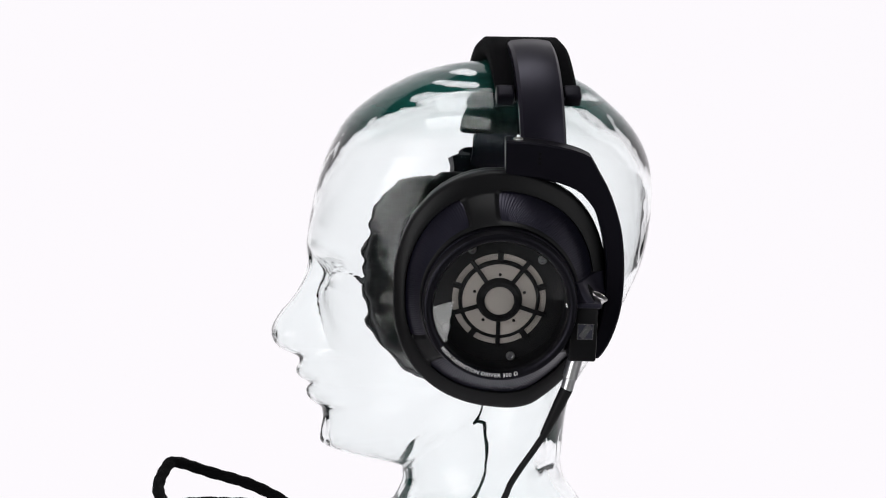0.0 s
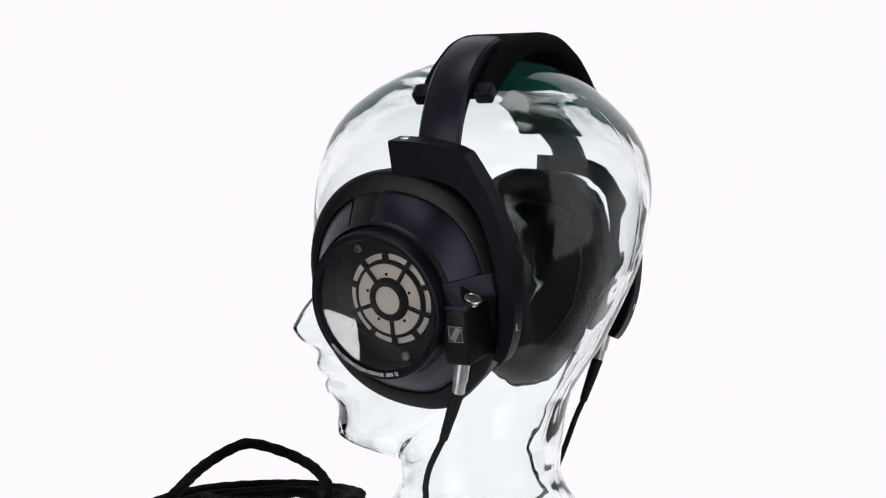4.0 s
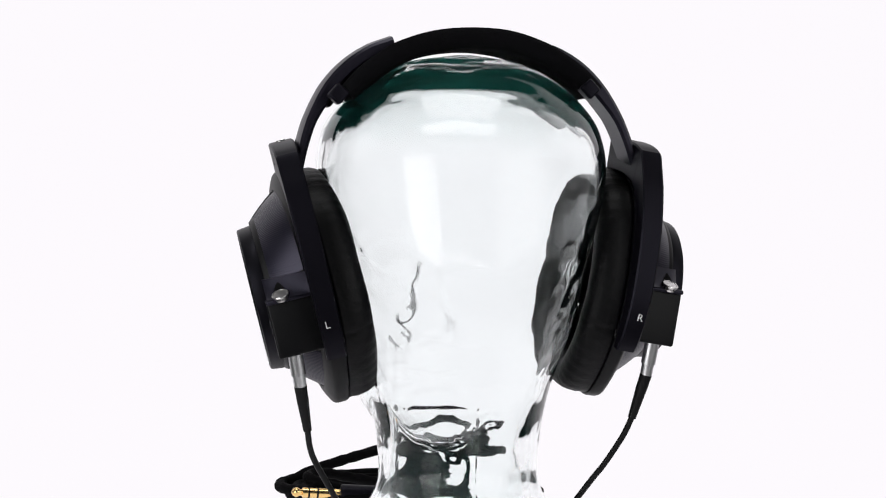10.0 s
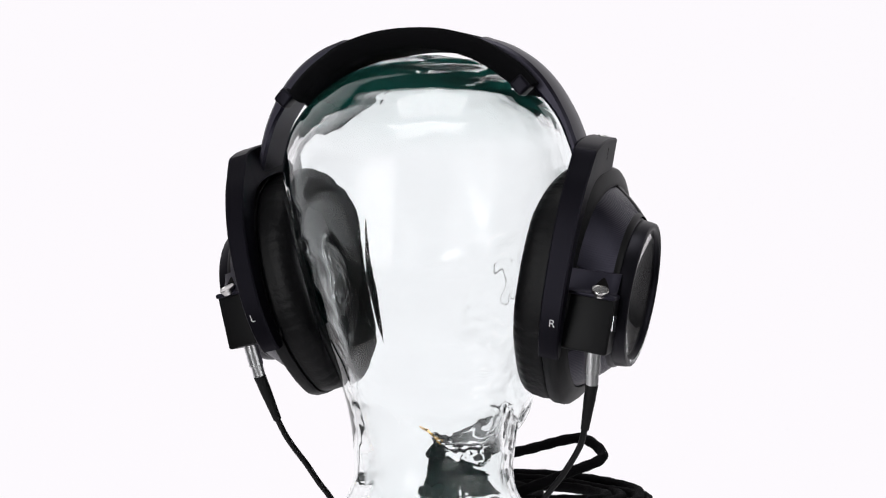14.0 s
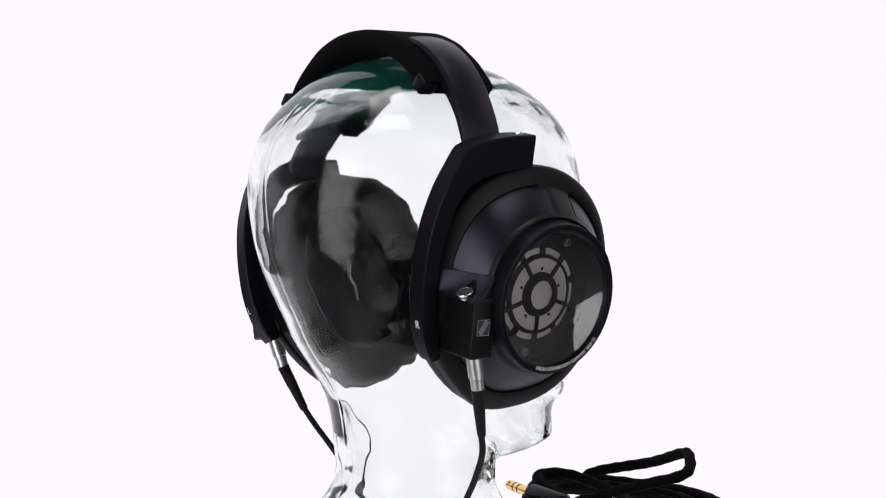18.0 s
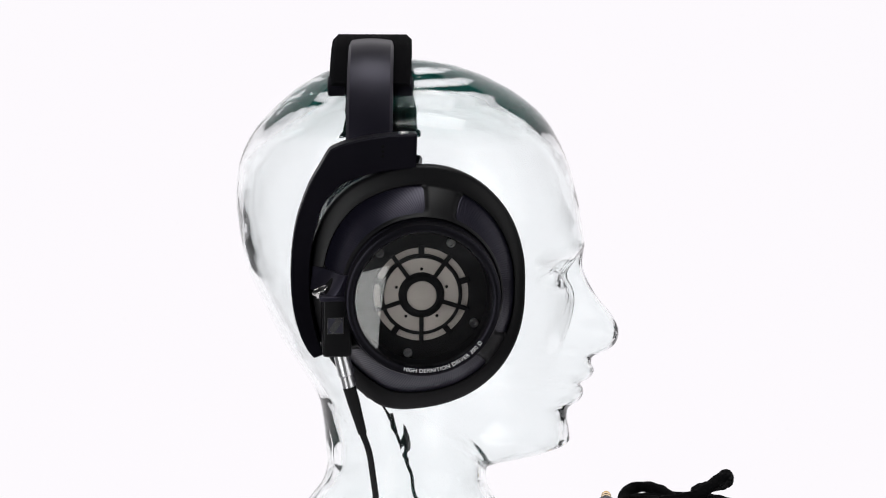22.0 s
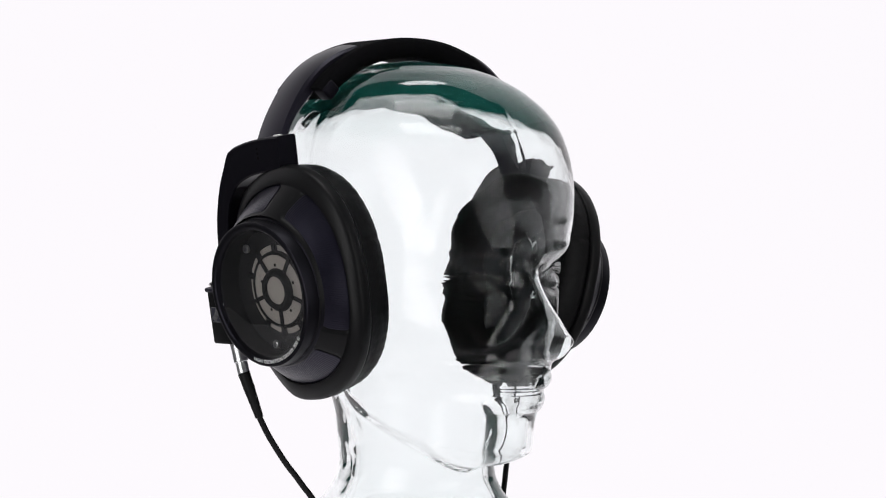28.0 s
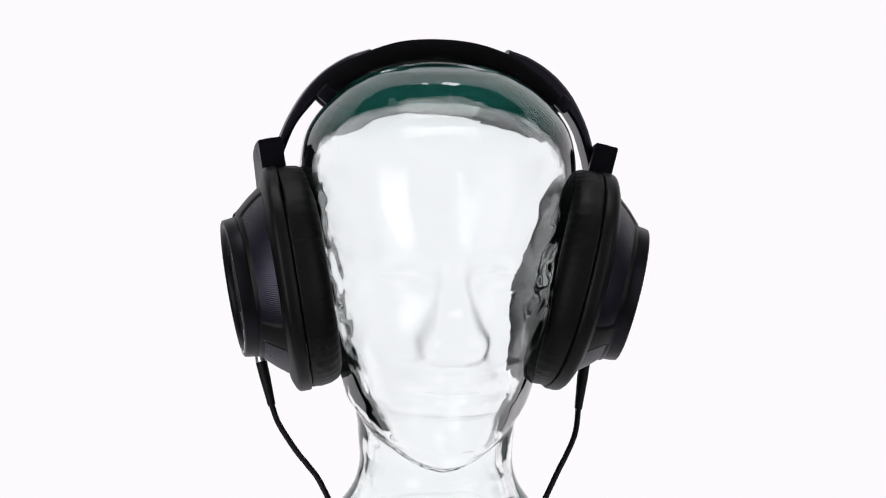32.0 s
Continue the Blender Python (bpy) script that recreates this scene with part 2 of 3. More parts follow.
def smooth_max(a, b, k):
    h = max(k - abs(a - b), 0) / k
    return max(a, b) + h * h * k * 0.25


def bell(x, s):
    return math.exp(-(x / s) ** 2)


def head_radius(phi, z, detail, hollow=False):
    """Distance of the head's skin from its middle axis; phi 0 is the face, phi grows to the head's right... symmetric."""
    front, back, half = SKULL(z)
    c, s = math.cos(phi), math.sin(phi)
    along = front - CENTRE if c > 0 else CENTRE - back
    n = 2.25 if c > 0 else 2.15
    if z < 30 and c > 0:
        n = 2.25 - 0.35 * min(1, (30 - z) / 90)
    r = ((abs(c) / max(along, 1)) ** n + (abs(s) / max(half, 1)) ** n) ** (-1 / n)
    if c > 0:
        lat = r * s
        a = abs(lat)
        mid = PROFILE(z)[0]
        d = mid - front
        if z > 20:
            wide = 40
        elif z > -12:
            wide = 11 + 29 * max(0, (z + 0) / 20) ** 1.5 if z > 0 else 10.5
        elif z > -52:
            wide = 9.5 + 8.5 * min(1, (-12 - z) / 26)
        elif z > -84:
            wide = 24
        else:
            wide = 26
        # the nose stands out with steep flanks
        k = min(1.0, max(0.0, (z + 54) / 6)) * min(1.0, max(0.0, (4 - z) / 10))
        steep = math.exp(-(a / (7.5 + 8.5 * min(1, max(0, (-4 - z) / 34)) ** 1.3)) ** 4)
        r += d * (bell(a, wide) * (1 - k) + steep * k) * detail
        # nostril wings
        r += detail * 6.0 * bell(a - 13.5, 4.2) * bell(z + 40, 6)
        # brow, eye socket, eyeball, lids
        r += detail * 2.6 * bell(a - 27, 17) * bell(z - 13, 7)
        r -= detail * 7.5 * bell(a - 28, 15) * bell(z + 4, 8)
        r -= detail * 3.5 * bell(a - 13, 6) * bell(z + 4, 9)
        r += detail * 5.2 * bell(a - 31, 10.5) * bell(z + 6.5, 5.2)
        r -= detail * 1.8 * bell(a - 31, 13) * bell(z + 1.0 + 0.02 * (a - 31) ** 2, 1.4)
        r -= detail * 1.5 * bell(a - 31, 12) * bell(z + 12.2 - 0.018 * (a - 31) ** 2, 1.2)
        # cheeks and mouth
        r += detail * 2.5 * bell(a - 42, 16) * bell(z + 34, 18)
        r -= detail * 2.2 * bell(a - 26, 7) * bell(z + 62, 12)
        r -= detail * 1.8 * bell(a, 22) * bell(z + 69, 1.8)
        r -= detail * 1.0 * bell(a, 4) * bell(z + 57, 4)
    # the ears: a curled rim, a bowl, the inner fold and a lobe
    if abs(s) > 0.6 and abs(z + 10) < 45:
        ey, ez = c * r + CENTRE + 9.0 + 0.15 * (z + 10), z + 10.0
        q = math.hypot(ey / 17.0, ez / 29.0)
        behind = 1 / (1 + math.exp((ey - 7.0) / 2.5))
        ear = 4.6 * bell(q - 0.86, 0.17) * (0.25 + 0.75 * behind) - 1.6 * bell(math.hypot(ey - 3, ez + 3) / 9.0, 1.0)
        ear += 2.6 * bell(q - 0.5, 0.13) * behind * bell(ez - 6, 18) + 2.4 * bell(ey - 13, 4) * bell(ez + 2, 6) + 2.6 * bell(ey - 3, 6) * bell(ez + 25, 6)
        r += ear * (0.38 if hollow else 0.65)
    # full cheeks in front of the ears
    turn = math.degrees(math.acos(max(-1.0, min(1.0, c))))
    r += 6.5 * bell(turn - 66, 26) * bell(z + 22, 30)
    # the jaw's underside rises from the chin to the ear
    edge = -121.5 + 57.5 * (0.5 - 0.5 * c) ** 0.9 * 1.1
    soft = 18.0
    over = edge + soft - z
    skull = r
    if over > 0:
        t = min(over / soft, 1.0)
        r *= math.sqrt(max(1 - t * t, 0.0)) * 0.9 + 0.1 * (1 - t)
    if z < -20:
        fore, aft, half = NECK(z)
        al = fore - CENTRE if c > 0 else CENTRE - aft
        rn = ((abs(c) / al) ** 2 + (abs(s) / half) ** 2) ** -0.5
        r = smooth_max(r, rn, 20.0 - 9.0 * max(0.0, c))
        # behind the ears the skull runs straight into the neck
        k = min(max((0.35 - c) / 0.6, 0.0), 1.0)
        k = k * k * (3 - 2 * k)
        e = min(max((-20.0 - z) / 60.0, 0.0), 1.0)
        e = e * e * (3 - 2 * e)
        r = r * (1 - k) + (skull * (1 - e) + rn * e) * k
    return r


def head_shell(rows_n, cols_n, wall, detail, wave, z_low, z_top):
    """Rings of the head's skin, or, with a wall thickness, of the hollow inside it."""
    rows = []
    for i in range(rows_n):
        t = i / (rows_n - 1)
        t = 1 - (1 - t) ** 1.6
        z = z_low + (z_top - z_low) * t
        row = []
        for j in range(cols_n):
            phi = 2 * math.pi * j / cols_n
            # the hollow's crown lies lower than the skin's
            lift = (121.99 - z_top) * max(0.0, z / z_top) ** 2 if wall else 0.0
            r = head_radius(phi, z + lift, detail, wall > 0)
            p = Vector((math.sin(phi), math.cos(phi), 0))
            q = Vector((p.x * 60, p.y * 60, z)) * 0.03
            if wall:
                # the neck's wall is the thickest
                neck = 4.0 * min(1.0, max(0.0, (-75 - z) / 30))
                r -= (wall + neck - 3.4 * max(0.0, math.cos(phi))) * (1.0 + 0.25 * noise.noise(q * 0.7 + Vector((9, 2, 5))))
                r += wave * (noise.noise(q) + 0.3 * noise.noise(q * 2.3)) * (1 - 0.7 * min(1.0, max(0.0, (z - 55) / 40)))
                # crinkled folds beside the ears, left by the pressing
                fold = max(0.0, 1 - abs(noise.noise(q * 0.9 + Vector((3, 1, 8)))) * 14) + 0.6 * max(0.0, 1 - abs(noise.noise(q * 2.6)) * 9)
                r += 0.2 * fold * p.x ** 4 * bell(z + 20, 75)
                mask = min(1.0, max(0.0, (abs(p.x) - 0.42) / 0.25)) * bell(z + 8, 52)
                r += mask * (0.65 * noise.noise(q * 3.2) + 0.3 * noise.noise(q * 5.5))
            else:
                r += wave * noise.noise(q * 0.8)
                side = min(abs(phi), abs(phi - math.pi), abs(phi - 2 * math.pi)) * r
                r += (0.14 if math.cos(phi) < 0 else 0.12) * bell(side, 1.0)
            r = max(r, 0.4)
            row.append(Vector((p.x * r * MM, (p.y * r + CENTRE) * MM, z * MM)))
        rows.append(row)
    return rows


HEAD_YAW = 185.9


def glass_head():
    """Hollow pressed-glass head: outer skin with the face, a smoother and wavy inner wall, a rolled foot."""
    bm = bmesh.new()
    outer = head_shell(250, 480, 0, 1.0, 0.25, -158.8, 121.99)
    inner = head_shell(220, 280, 4.8, 1.0, 0.7, -158.8, 110.5)
    vo = grid_mesh(bm, outer, cap1=True)
    vi = grid_mesh(bm, [r[::-1] for r in inner], cap1=True)
    # the foot's ring
    ring_o = [bm.edges.get((vo[0][j], vo[0][(j + 1) % 480])) for j in range(480)]
    ring_i = [bm.edges.get((vi[0][j], vi[0][(j + 1) % 280])) for j in range(280)]
    bmesh.ops.bridge_loops(bm, edges=ring_o + ring_i)
    skin = [v for row in vo for v in row]
    for v in skin:
        v.select = True
    bm.faces.ensure_lookup_table()
    for f in bm.faces:
        f.material_index = 0 if any(v.select for v in f.verts) else 1
    me = mesh_of("glass_head", bm, GLASS)
    me.materials.append(INNER)
    m = pose(0.0, 0.003, 0.1567, 0, 0, HEAD_YAW - 90) @ Matrix.Scale(0.986, 4)
    me.transform(m)
    return tagged(new("glass_head", me), "clear pale green hollow glass mannequin head wearing headphones", "mannequin head")


# ---- the headphones ----
HP = pose(0.0148, 0.0063, 0.1560, 0, 0, 96.73) @ pose(0, 0, 0, 0, -1.036, 0)
TILT, TOE = {1: 10.5, -1: 13.0}, 5.0
REACH = {1: 107.2, -1: 109.8}


def cup_frame(side):
    """side 1: the right cup, -1: the left one. Axes: outward, fore (right cup) or aft (left cup), up."""
    t, a = radians(TILT[side]), radians(TOE)
    u = Vector((side * math.cos(t), 0, -math.sin(t)))
    v = Vector((0, side, 0))
    w = u.cross(v)
    u, v = u * math.cos(a) + v * (side * math.sin(a)), v * math.cos(a) - u * (side * math.sin(a))
    m = Matrix((u, v, w)).transposed().to_4x4()
    m.translation = Vector((side * REACH[side], 0, -12.0)) * MM
    # the band sits a little askew: the right cup stands further out and forward
    return m @ Matrix.Translation(Vector((1.3 * side, side * 1.45 * side, 0)) * MM)


# the rim's outline round the hub: angle (0 fore, 90 up) and radius in mm; a flat cut at the rear foot
RIM = [(-180, 59.2), (-160, 60.0), (-140, 62.3), (-123, 65.2), (-114, 67.5), (-107, 69.3), (-100, 69.2), (-90, 67.7), (-77, 66.4), (-63, 65.2), (-47, 63.2),
       (-30, 60.4), (-15, 58.1), (-2, 56.9), (20, 58.9), (43, 63.0), (60, 65.4), (75, 66.4), (95, 65.8), (112, 65.4), (127, 65.4), (140, 64.0), (150, 62.4), (164, 60.2)]
RIM_AT = table([(d - 360, r) for d, r in RIM] + RIM + [(d + 360, r) for d, r in RIM])


def rim(phi):
    """The rim's radius round the hub: fore is cos > 0, up is sin > 0."""
    return RIM_AT((math.degrees(phi) + 180) % 360 - 180)[0]


PANELS = ((11, 94), (111, 210), (226, 322))     # angles seen from outside the left cup, anticlockwise from the rear


def panel_mask(deg, s):
    """1 on a sunken panel of the cup's shoulder."""
    out = 0.0
    for a, b in PANELS:
        e = min(deg - a, b - deg)
        r = min(s - 0.05, 0.64 - s) * 24
        # rounded corners
        m = min(e * 0.8, r)
        if e * 0.8 < 3 and r < 3:
            m = 3 - math.hypot(3 - e * 0.8, 3 - r)
        out = max(out, min(max(m / 0.9, 0), 1))
    return out


def lean(v):
    """The rim's plane stands off from the hub's: none at the rear, 9 mm outward at the front."""
    return 0.09 * (v + 50.0)


def shoulder(phi, s):
    """A point of the cup's shoulder between the bezel's foot (s 0) and the rim (s 1): radius and height."""
    r0, r1 = 41.9, rim(phi) - 1.5
    r = r0 + (r1 - r0) * s
    # a steep slope as far as the panels reach, then a nearly flat brim
    k = min(s / 0.62, 1.0)
    u = 3.2 - 21.3 * k + 1.3 * math.sin(math.pi * k) - 3.6 * max(0.0, (s - 0.62) / 0.38) ** 1.6
    u += lean(r * math.cos(phi)) * (0.9 * k ** 1.3 + 0.1 * max(0.0, (s - 0.62) / 0.38))
    return r, u


def make_cup(side, parent):
    K = side

    def P(u, v, w):
        return Vector((u, K * v, w)) * MM

    fr = HP @ cup_frame(side)
    # shell
    N, M = 300, 34
    bm = bmesh.new()
    rows = []
    for i in range(M + 1):
        s = i / M
        row = []
        for j in range(N):
            phi = 2 * math.pi * j / N
            r, u = shoulder(phi, s)
            deg = math.degrees(math.pi - phi) % 360
            u -= 1.7 * panel_mask(deg, s)
            row.append(P(u, r * math.cos(phi), r * math.sin(phi)))
        rows.append(row)
    for du, dr in ((-22.8, -0.4), (-24.2, 0.0), (-28.6, 0.0), (-29.8, -0.5), (-30.2, -2.0), (-30.2, -14.0), (-27, -20)):
        ring = [(rim(2 * math.pi * j / N) + dr, 2 * math.pi * j / N) for j in range(N)]
        rows.append([P(du + lean(r * math.cos(a)), r * math.cos(a), r * math.sin(a)) for r, a in ring])
    grid_mesh(bm, rows)
    shell = part("earcup", bm, BLACK, parent, "black plastic earcup with sunken ribbed panels and a round glass window", sharp=50)
    shell.matrix_local = fr

    # ribbed panels
    for a, b in PANELS:
        bm = bmesh.new()
        n = int((b - a - 4) * 0.66)
        rows = []
        for j in range(4 * n + 1):
            t = j / (4 * n)
            row = []
            for i in range(10):
                q = i / 9
                s = 0.075 + 0.54 * q
                # the ribs lean back more and more towards the top
                at = a + 2.0 + (b - a - 4) * t
                swirl = -15.0 * math.tan(radians(min(at, 96)) / 2) if a < 90 else 4.0
                # round the corners off at both ends
                nip = 1.6 * (2 * q - 1) ** 4
                deg = at + swirl * (q - 0.5) * min(1.0, 5 * t, 5 - 5 * t) + nip * (1 - 2 * t)
                phi = math.pi - radians(deg)
                r, u = shoulder(phi, s)
                u += -1.0 + (-0.17, -0.02, 0.04, -0.02)[j % 4]
                row.append(P(u, r * math.cos(phi), r * math.sin(phi)))
            rows.append(row)
        grid_mesh(bm, rows, close_u=False)
        part("ribbed_panel", bm, RIBBED, shell, "finely ribbed dark mesh panel", sharp=0)

    # bezel
    bm = bmesh.new()
    lathe(bm, [(-4, 41.0), (3.0, 41.2), (4.2, 40.6), (4.8, 39.8), (5.6, 39.9), (10.0, 39.4), (12.1, 39.0), (12.6, 38.2), (12.55, 36.4), (11.7, 35.2), (9.6, 34.5), (-3.5, 34.1)],
          (0, 0, 0), (MM, 0, 0), 96, cap=False)
    part("bezel", scaled(widened(bm)), BEZEL, shell, "round black window bezel with white lettering")
    # basket behind the glass
    bm = bmesh.new()
    lathe(bm, [(8.2, 34.0), (-3.5, 33.9), (-4.2, 26.4), (-5.2, 24.7), (-5.2, 21.1), (-2.8, 20.8), (-2.2, 20.2), (-2.4, 19.4), (-3.4, 19.0), (-3.4, 12.0), (-1.8, 11.6), (0.2, 10.2), (0.4, 8.6), (-0.4, 7.7), (-3, 7.6)],
          (0, 0, 0), (1, 0, 0), 80, cap=False)
    part("driver_basket", scaled(widened(bm)), BASKET, shell, "black driver basket rings behind the glass")
    # spokes
    for k in range(5):
        an = radians(270 + 72 * k)
        bm = bmesh.new()
        box(bm, (-4.4, 9.4, -1.1), (-1.9, 25.6, 1.1), 0.3, 2)
        bmesh.ops.rotate(bm, verts=bm.verts[:], cent=(0, 0, 0), matrix=Matrix.Rotation(an, 3, "X"))
        part("spoke", scaled(widened(bm), K), BASKET, shell)
        bm = bmesh.new()
        box(bm, (-5.0, 20.4, -1.5), (-2.9, 25.6, 1.5), 0.3, 2)
        bmesh.ops.rotate(bm, verts=bm.verts[:], cent=(0, 0, 0), matrix=Matrix.Rotation(an + radians(36), 3, "X"))
        part("bridge", scaled(widened(bm), K), BASKET, shell)
    # steel gauze: hub, inner and outer rings
    bm = bmesh.new()
    lathe(bm, [(-1.56, 7.8), (-1.5, 5.0), (-1.48, 0.05)], (0, 0, 0), (1, 0, 0), 40, cap=False)
    part("hub_gauze", scaled(widened(bm)), DRIVER, shell, "round steel gauze hub")
    for r0, r1, name, nn in ((11.8, 19.2, "driver_gauze", 5), (21.3, 24.4, "vent_gauze", 5)):
        for k in range(nn):
            bm = bmesh.new()
            rows = []
            for j in range(17):
                an = radians(270 + 72 * k + 2 + 68 * j / 16)
                rows.append([Vector((-3.0 if r1 < 20 else -4.8, r * math.cos(an), r * math.sin(an))) for r in (r0, (r0 + r1) / 2, r1)])
            grid_mesh(bm, rows, close_u=False)
            part(name, scaled(widened(bm), K), DRIVER, shell, "pale steel gauze segment")
    for k in range(5):
        an = radians(270 + 36 + 72 * k)
        bm = bmesh.new()
        lathe(bm, [(-3.2, 0.85), (-2.75, 0.85), (-2.75, 0.05)], (0, 13.6 * math.cos(an), 13.6 * math.sin(an)), (1, 0, 0), 14)
        part("driver_hole", scaled(widened(bm), K), HOLE, shell)
    # screws behind the glass
    for deg in (-103, -29, 61, 134):
        an = radians(deg)
        o = (1.2, 31.0 * math.cos(an), 31.0 * math.sin(an))
        bm = bmesh.new()
        lathe(bm, [(-4.0, 2.3), (-2.6, 2.3), (-2.2, 1.9), (-2.2, 1.3), (-3.6, 1.2), (-3.6, 0.05)], o, (1, 0, 0), 20, cap=False)
        part("screw", scaled(widened(bm), K), DULL, shell, "small steel screw head")
    # the dished pane
    bm = bmesh.new()
    prof = [(9.6 - 5.0 * (1 - (r / 34.2) ** 2), r) for r in np.linspace(35.2, 0.0, 15)]
    lathe(bm, prof + [(h - 0.9, r) for h, r in prof[::-1]] + prof[:1], (0, 0, 0), (1, 0, 0), 72, cap=False)
    bmesh.ops.remove_doubles(bm, verts=bm.verts[:], dist=0.02)
    pane = part("window_pane", scaled(widened(bm)), PANE, shell, "dished clear glass pane")
    pane.visible_shadow = False

    # yoke: a flat bow that grips the cup from behind
    outer = [(-1.2, 82.5), (-15, 82.0), (-28, 80.4), (-39, 78.0), (-45.5, 75.4), (-47.8, 73.6), (-52.5, 65.7), (-57.8, 56.6), (-62.5, 45), (-65.9, 33), (-68.0, 17.5), (-68.4, 1),
             (-67.2, -12.5), (-63.8, -25.5), (-59.8, -34.2), (-56.6, -38.4)]
    inner = [(-1.8, 63.8), (-15.5, 62.8), (-27.5, 60.9), (-36.5, 58.1), (-42.2, 55), (-44.5, 53), (-50, 46.2), (-53.2, 38.6), (-55.8, 29.5), (-57.2, 21), (-58.2, 11), (-58.2, 0),
             (-57.2, -12), (-54.8, -24), (-52.5, -32), (-51.0, -36.4)]
    po = spline([(0, v, w) for v, w in outer], 4)
    pi = spline([(0, v, w) for v, w in inner], 4)
    bm = bmesh.new()
    rows = []
    for q, (o, i) in enumerate(zip(po, pi)):
        t = q / (len(po) - 1)
        u1 = -18.0 - 1.0 * t
        u0 = -32.0 + 2.0 * t
        e = 0.9
        di = (i - o).normalized()
        pts = [(u1 - e, o), (u1, o + di * e), (u1, i - di * e), (u1 - e, i), (u0 + e, i), (u0, i - di * e), (u0, o + di * e), (u0 + e, o)]
        rows.append([P(u, p.y, p.z) for u, p in pts])
    grid_mesh(bm, rows, cap0=True, cap1=True)
    part("yoke", bm, SATIN, shell, "satin black metal yoke arm", sharp=30)
    # letter on the yoke's back
    me, _ = letters("R" if side > 0 else "L", 6.2 * MM, 0.12 * MM, 0.10 * MM)
    me.materials.append(WHITE)
    ob = new("side_letter", me)
    ob.parent = shell
    n = Vector((0, -K * 0.965, -0.26))
    up = Vector((0, -K * 0.26, 0.965))
    mm = Matrix((up.cross(n), up, n)).transposed().to_4x4()
    mm.translation = P(-23.2, -66.2, -18.7)
    ob.matrix_local = mm
    tagged(ob, "white printed letter")

    # plug housing at the rear
    bm = bmesh.new()
    box(bm, (-31, -52.5, -32), (5.6, -37.5, -1.4), 1.3)
    part("plug_housing", scaled(bm, K), BLACK, shell, "black plug housing block")
    bm = bmesh.new()
    box(bm, (-23, -54.4, -2.2), (5.9, -38.5, 0.6), 1.3, 4)
    # the flared bracket over it runs from the yoke to the bezel and rises into the shoulder
    edge = ((-24, -59.5, -60.0), (-19, -54.5, -58.6), (-14, -50.5, -57.0), (-9, -48.2, -55.6), (-5, -46.5, -54.6), (0, -44.2, -53.4), (3.2, -42.5, -51.2), (4.8, -40.5, -47.5))

    def flare(u, t):
        us = [e[0] for e in edge]
        top, foot = np.interp(u, us, [e[1] for e in edge]), np.interp(u, us, [e[2] for e in edge])
        return float(foot + (top - foot) * t ** 0.62), 0.0 + 11.6 * t

    rows = []
    for q in range(15):
        t = q / 14
        row = [Vector((u, *flare(u, t))) for u, _, _ in edge]
        rows.append(row + [Vector((3.0, -36, row[0].z)), Vector((-24, -36, row[0].z))])
    grid_mesh(bm, rows, cap0=True, cap1=True)
    part("housing_lid", scaled(bm, K), SLATE, shell, "black plastic housing lid with a filleted rise")
    bm = bmesh.new()
    rows = []
    for q in range(8):
        t = 0.10 + 0.66 * q / 7
        half = 4.0 * (1 - (q / 7) ** 1.6) + 0.3
        line = [(u, *flare(u, t)) for u in (-3.2 - half, -3.2 - half / 2, -3.2, -3.2 + half / 2, -3.2 + half)]
        rows.append([Vector((u, v - 0.3, w)) for u, v, w in line] + [Vector((u, v + 1.0, w)) for u, v, w in line[::-1]])
    grid_mesh(bm, rows, cap0=True, cap1=True)
    part("screw_recess", scaled(bm, K), HOLE, shell, "dark recess over the screw", smooth=False)
    bm = bmesh.new()
    lathe(bm, [(-2.4, 3.6), (-0.5, 4.1), (0.0, 4.6), (0.9, 4.75), (1.25, 4.45), (1.3, 3.9), (1.05, 3.6), (1.05, 0.05)], (-3.0, -53.2, 1.9), (0.06, -0.42, 0.9), 40)
    part("knob", scaled(bm, K), CHROME, shell, "flat round steel screw cap")
    bm = bmesh.new()
    lathe(bm, [(-1.0, 2.7), (0.35, 2.7), (0.6, 2.4), (0.6, 1.3), (-0.2, 1.2), (-0.2, 0.05)], (-25.0, -8.0, 82.4), (0, 0, 1), 28)
    part("yoke_screw", scaled(bm, K), CHROME, shell, "steel screw on the yoke's top")
    for w in (77.6, 75.0, 72.4):
        bm = bmesh.new()
        lathe(bm, [(-0.3, 0.8), (0.05, 0.8), (0.05, 0.05)], (-18.05, -19.5, w - 1.5), (1, 0, 0), 14)
        part("yoke_dot", scaled(bm, K), HOLE, shell)
    # badge: a pale framed square
    b0 = Vector((6.55, -43.5, -14.8))
    bm = bmesh.new()
    box(bm, (6.4, -47.8, -19.2), (6.9, -39.2, -10.4), 0.15, 1)
    part("badge", scaled(moved(bm, (-0.9, -2.5, 0)), K), BADGE, shell, "small framed dark badge")
    for lo, hi in (((6.7, -47.8, -10.9), (6.98, -39.2, -10.4)), ((6.7, -47.8, -19.2), (6.98, -39.2, -18.7)), ((6.7, -47.8, -19.2), (6.98, -47.3, -10.4)), ((6.7, -39.7, -19.2), (6.98, -39.2, -10.4))):
        bm = bmesh.new()
        box(bm, lo, hi)
        part("badge_edge", scaled(moved(bm, (-0.9, -2.5, 0)), K), POLISHED, shell)
    bm = bmesh.new()
    box(bm, (6.7, -45.2, -18.8), (6.97, -41.8, -10.8))
    bmesh.ops.rotate(bm, verts=bm.verts[:], cent=b0, matrix=Matrix.Rotation(radians(-32 if K > 0 else 32), 3, "X"))
    part("badge_mark", scaled(moved(bm, (-0.9, -2.5, 0)), K), POLISHED, shell)

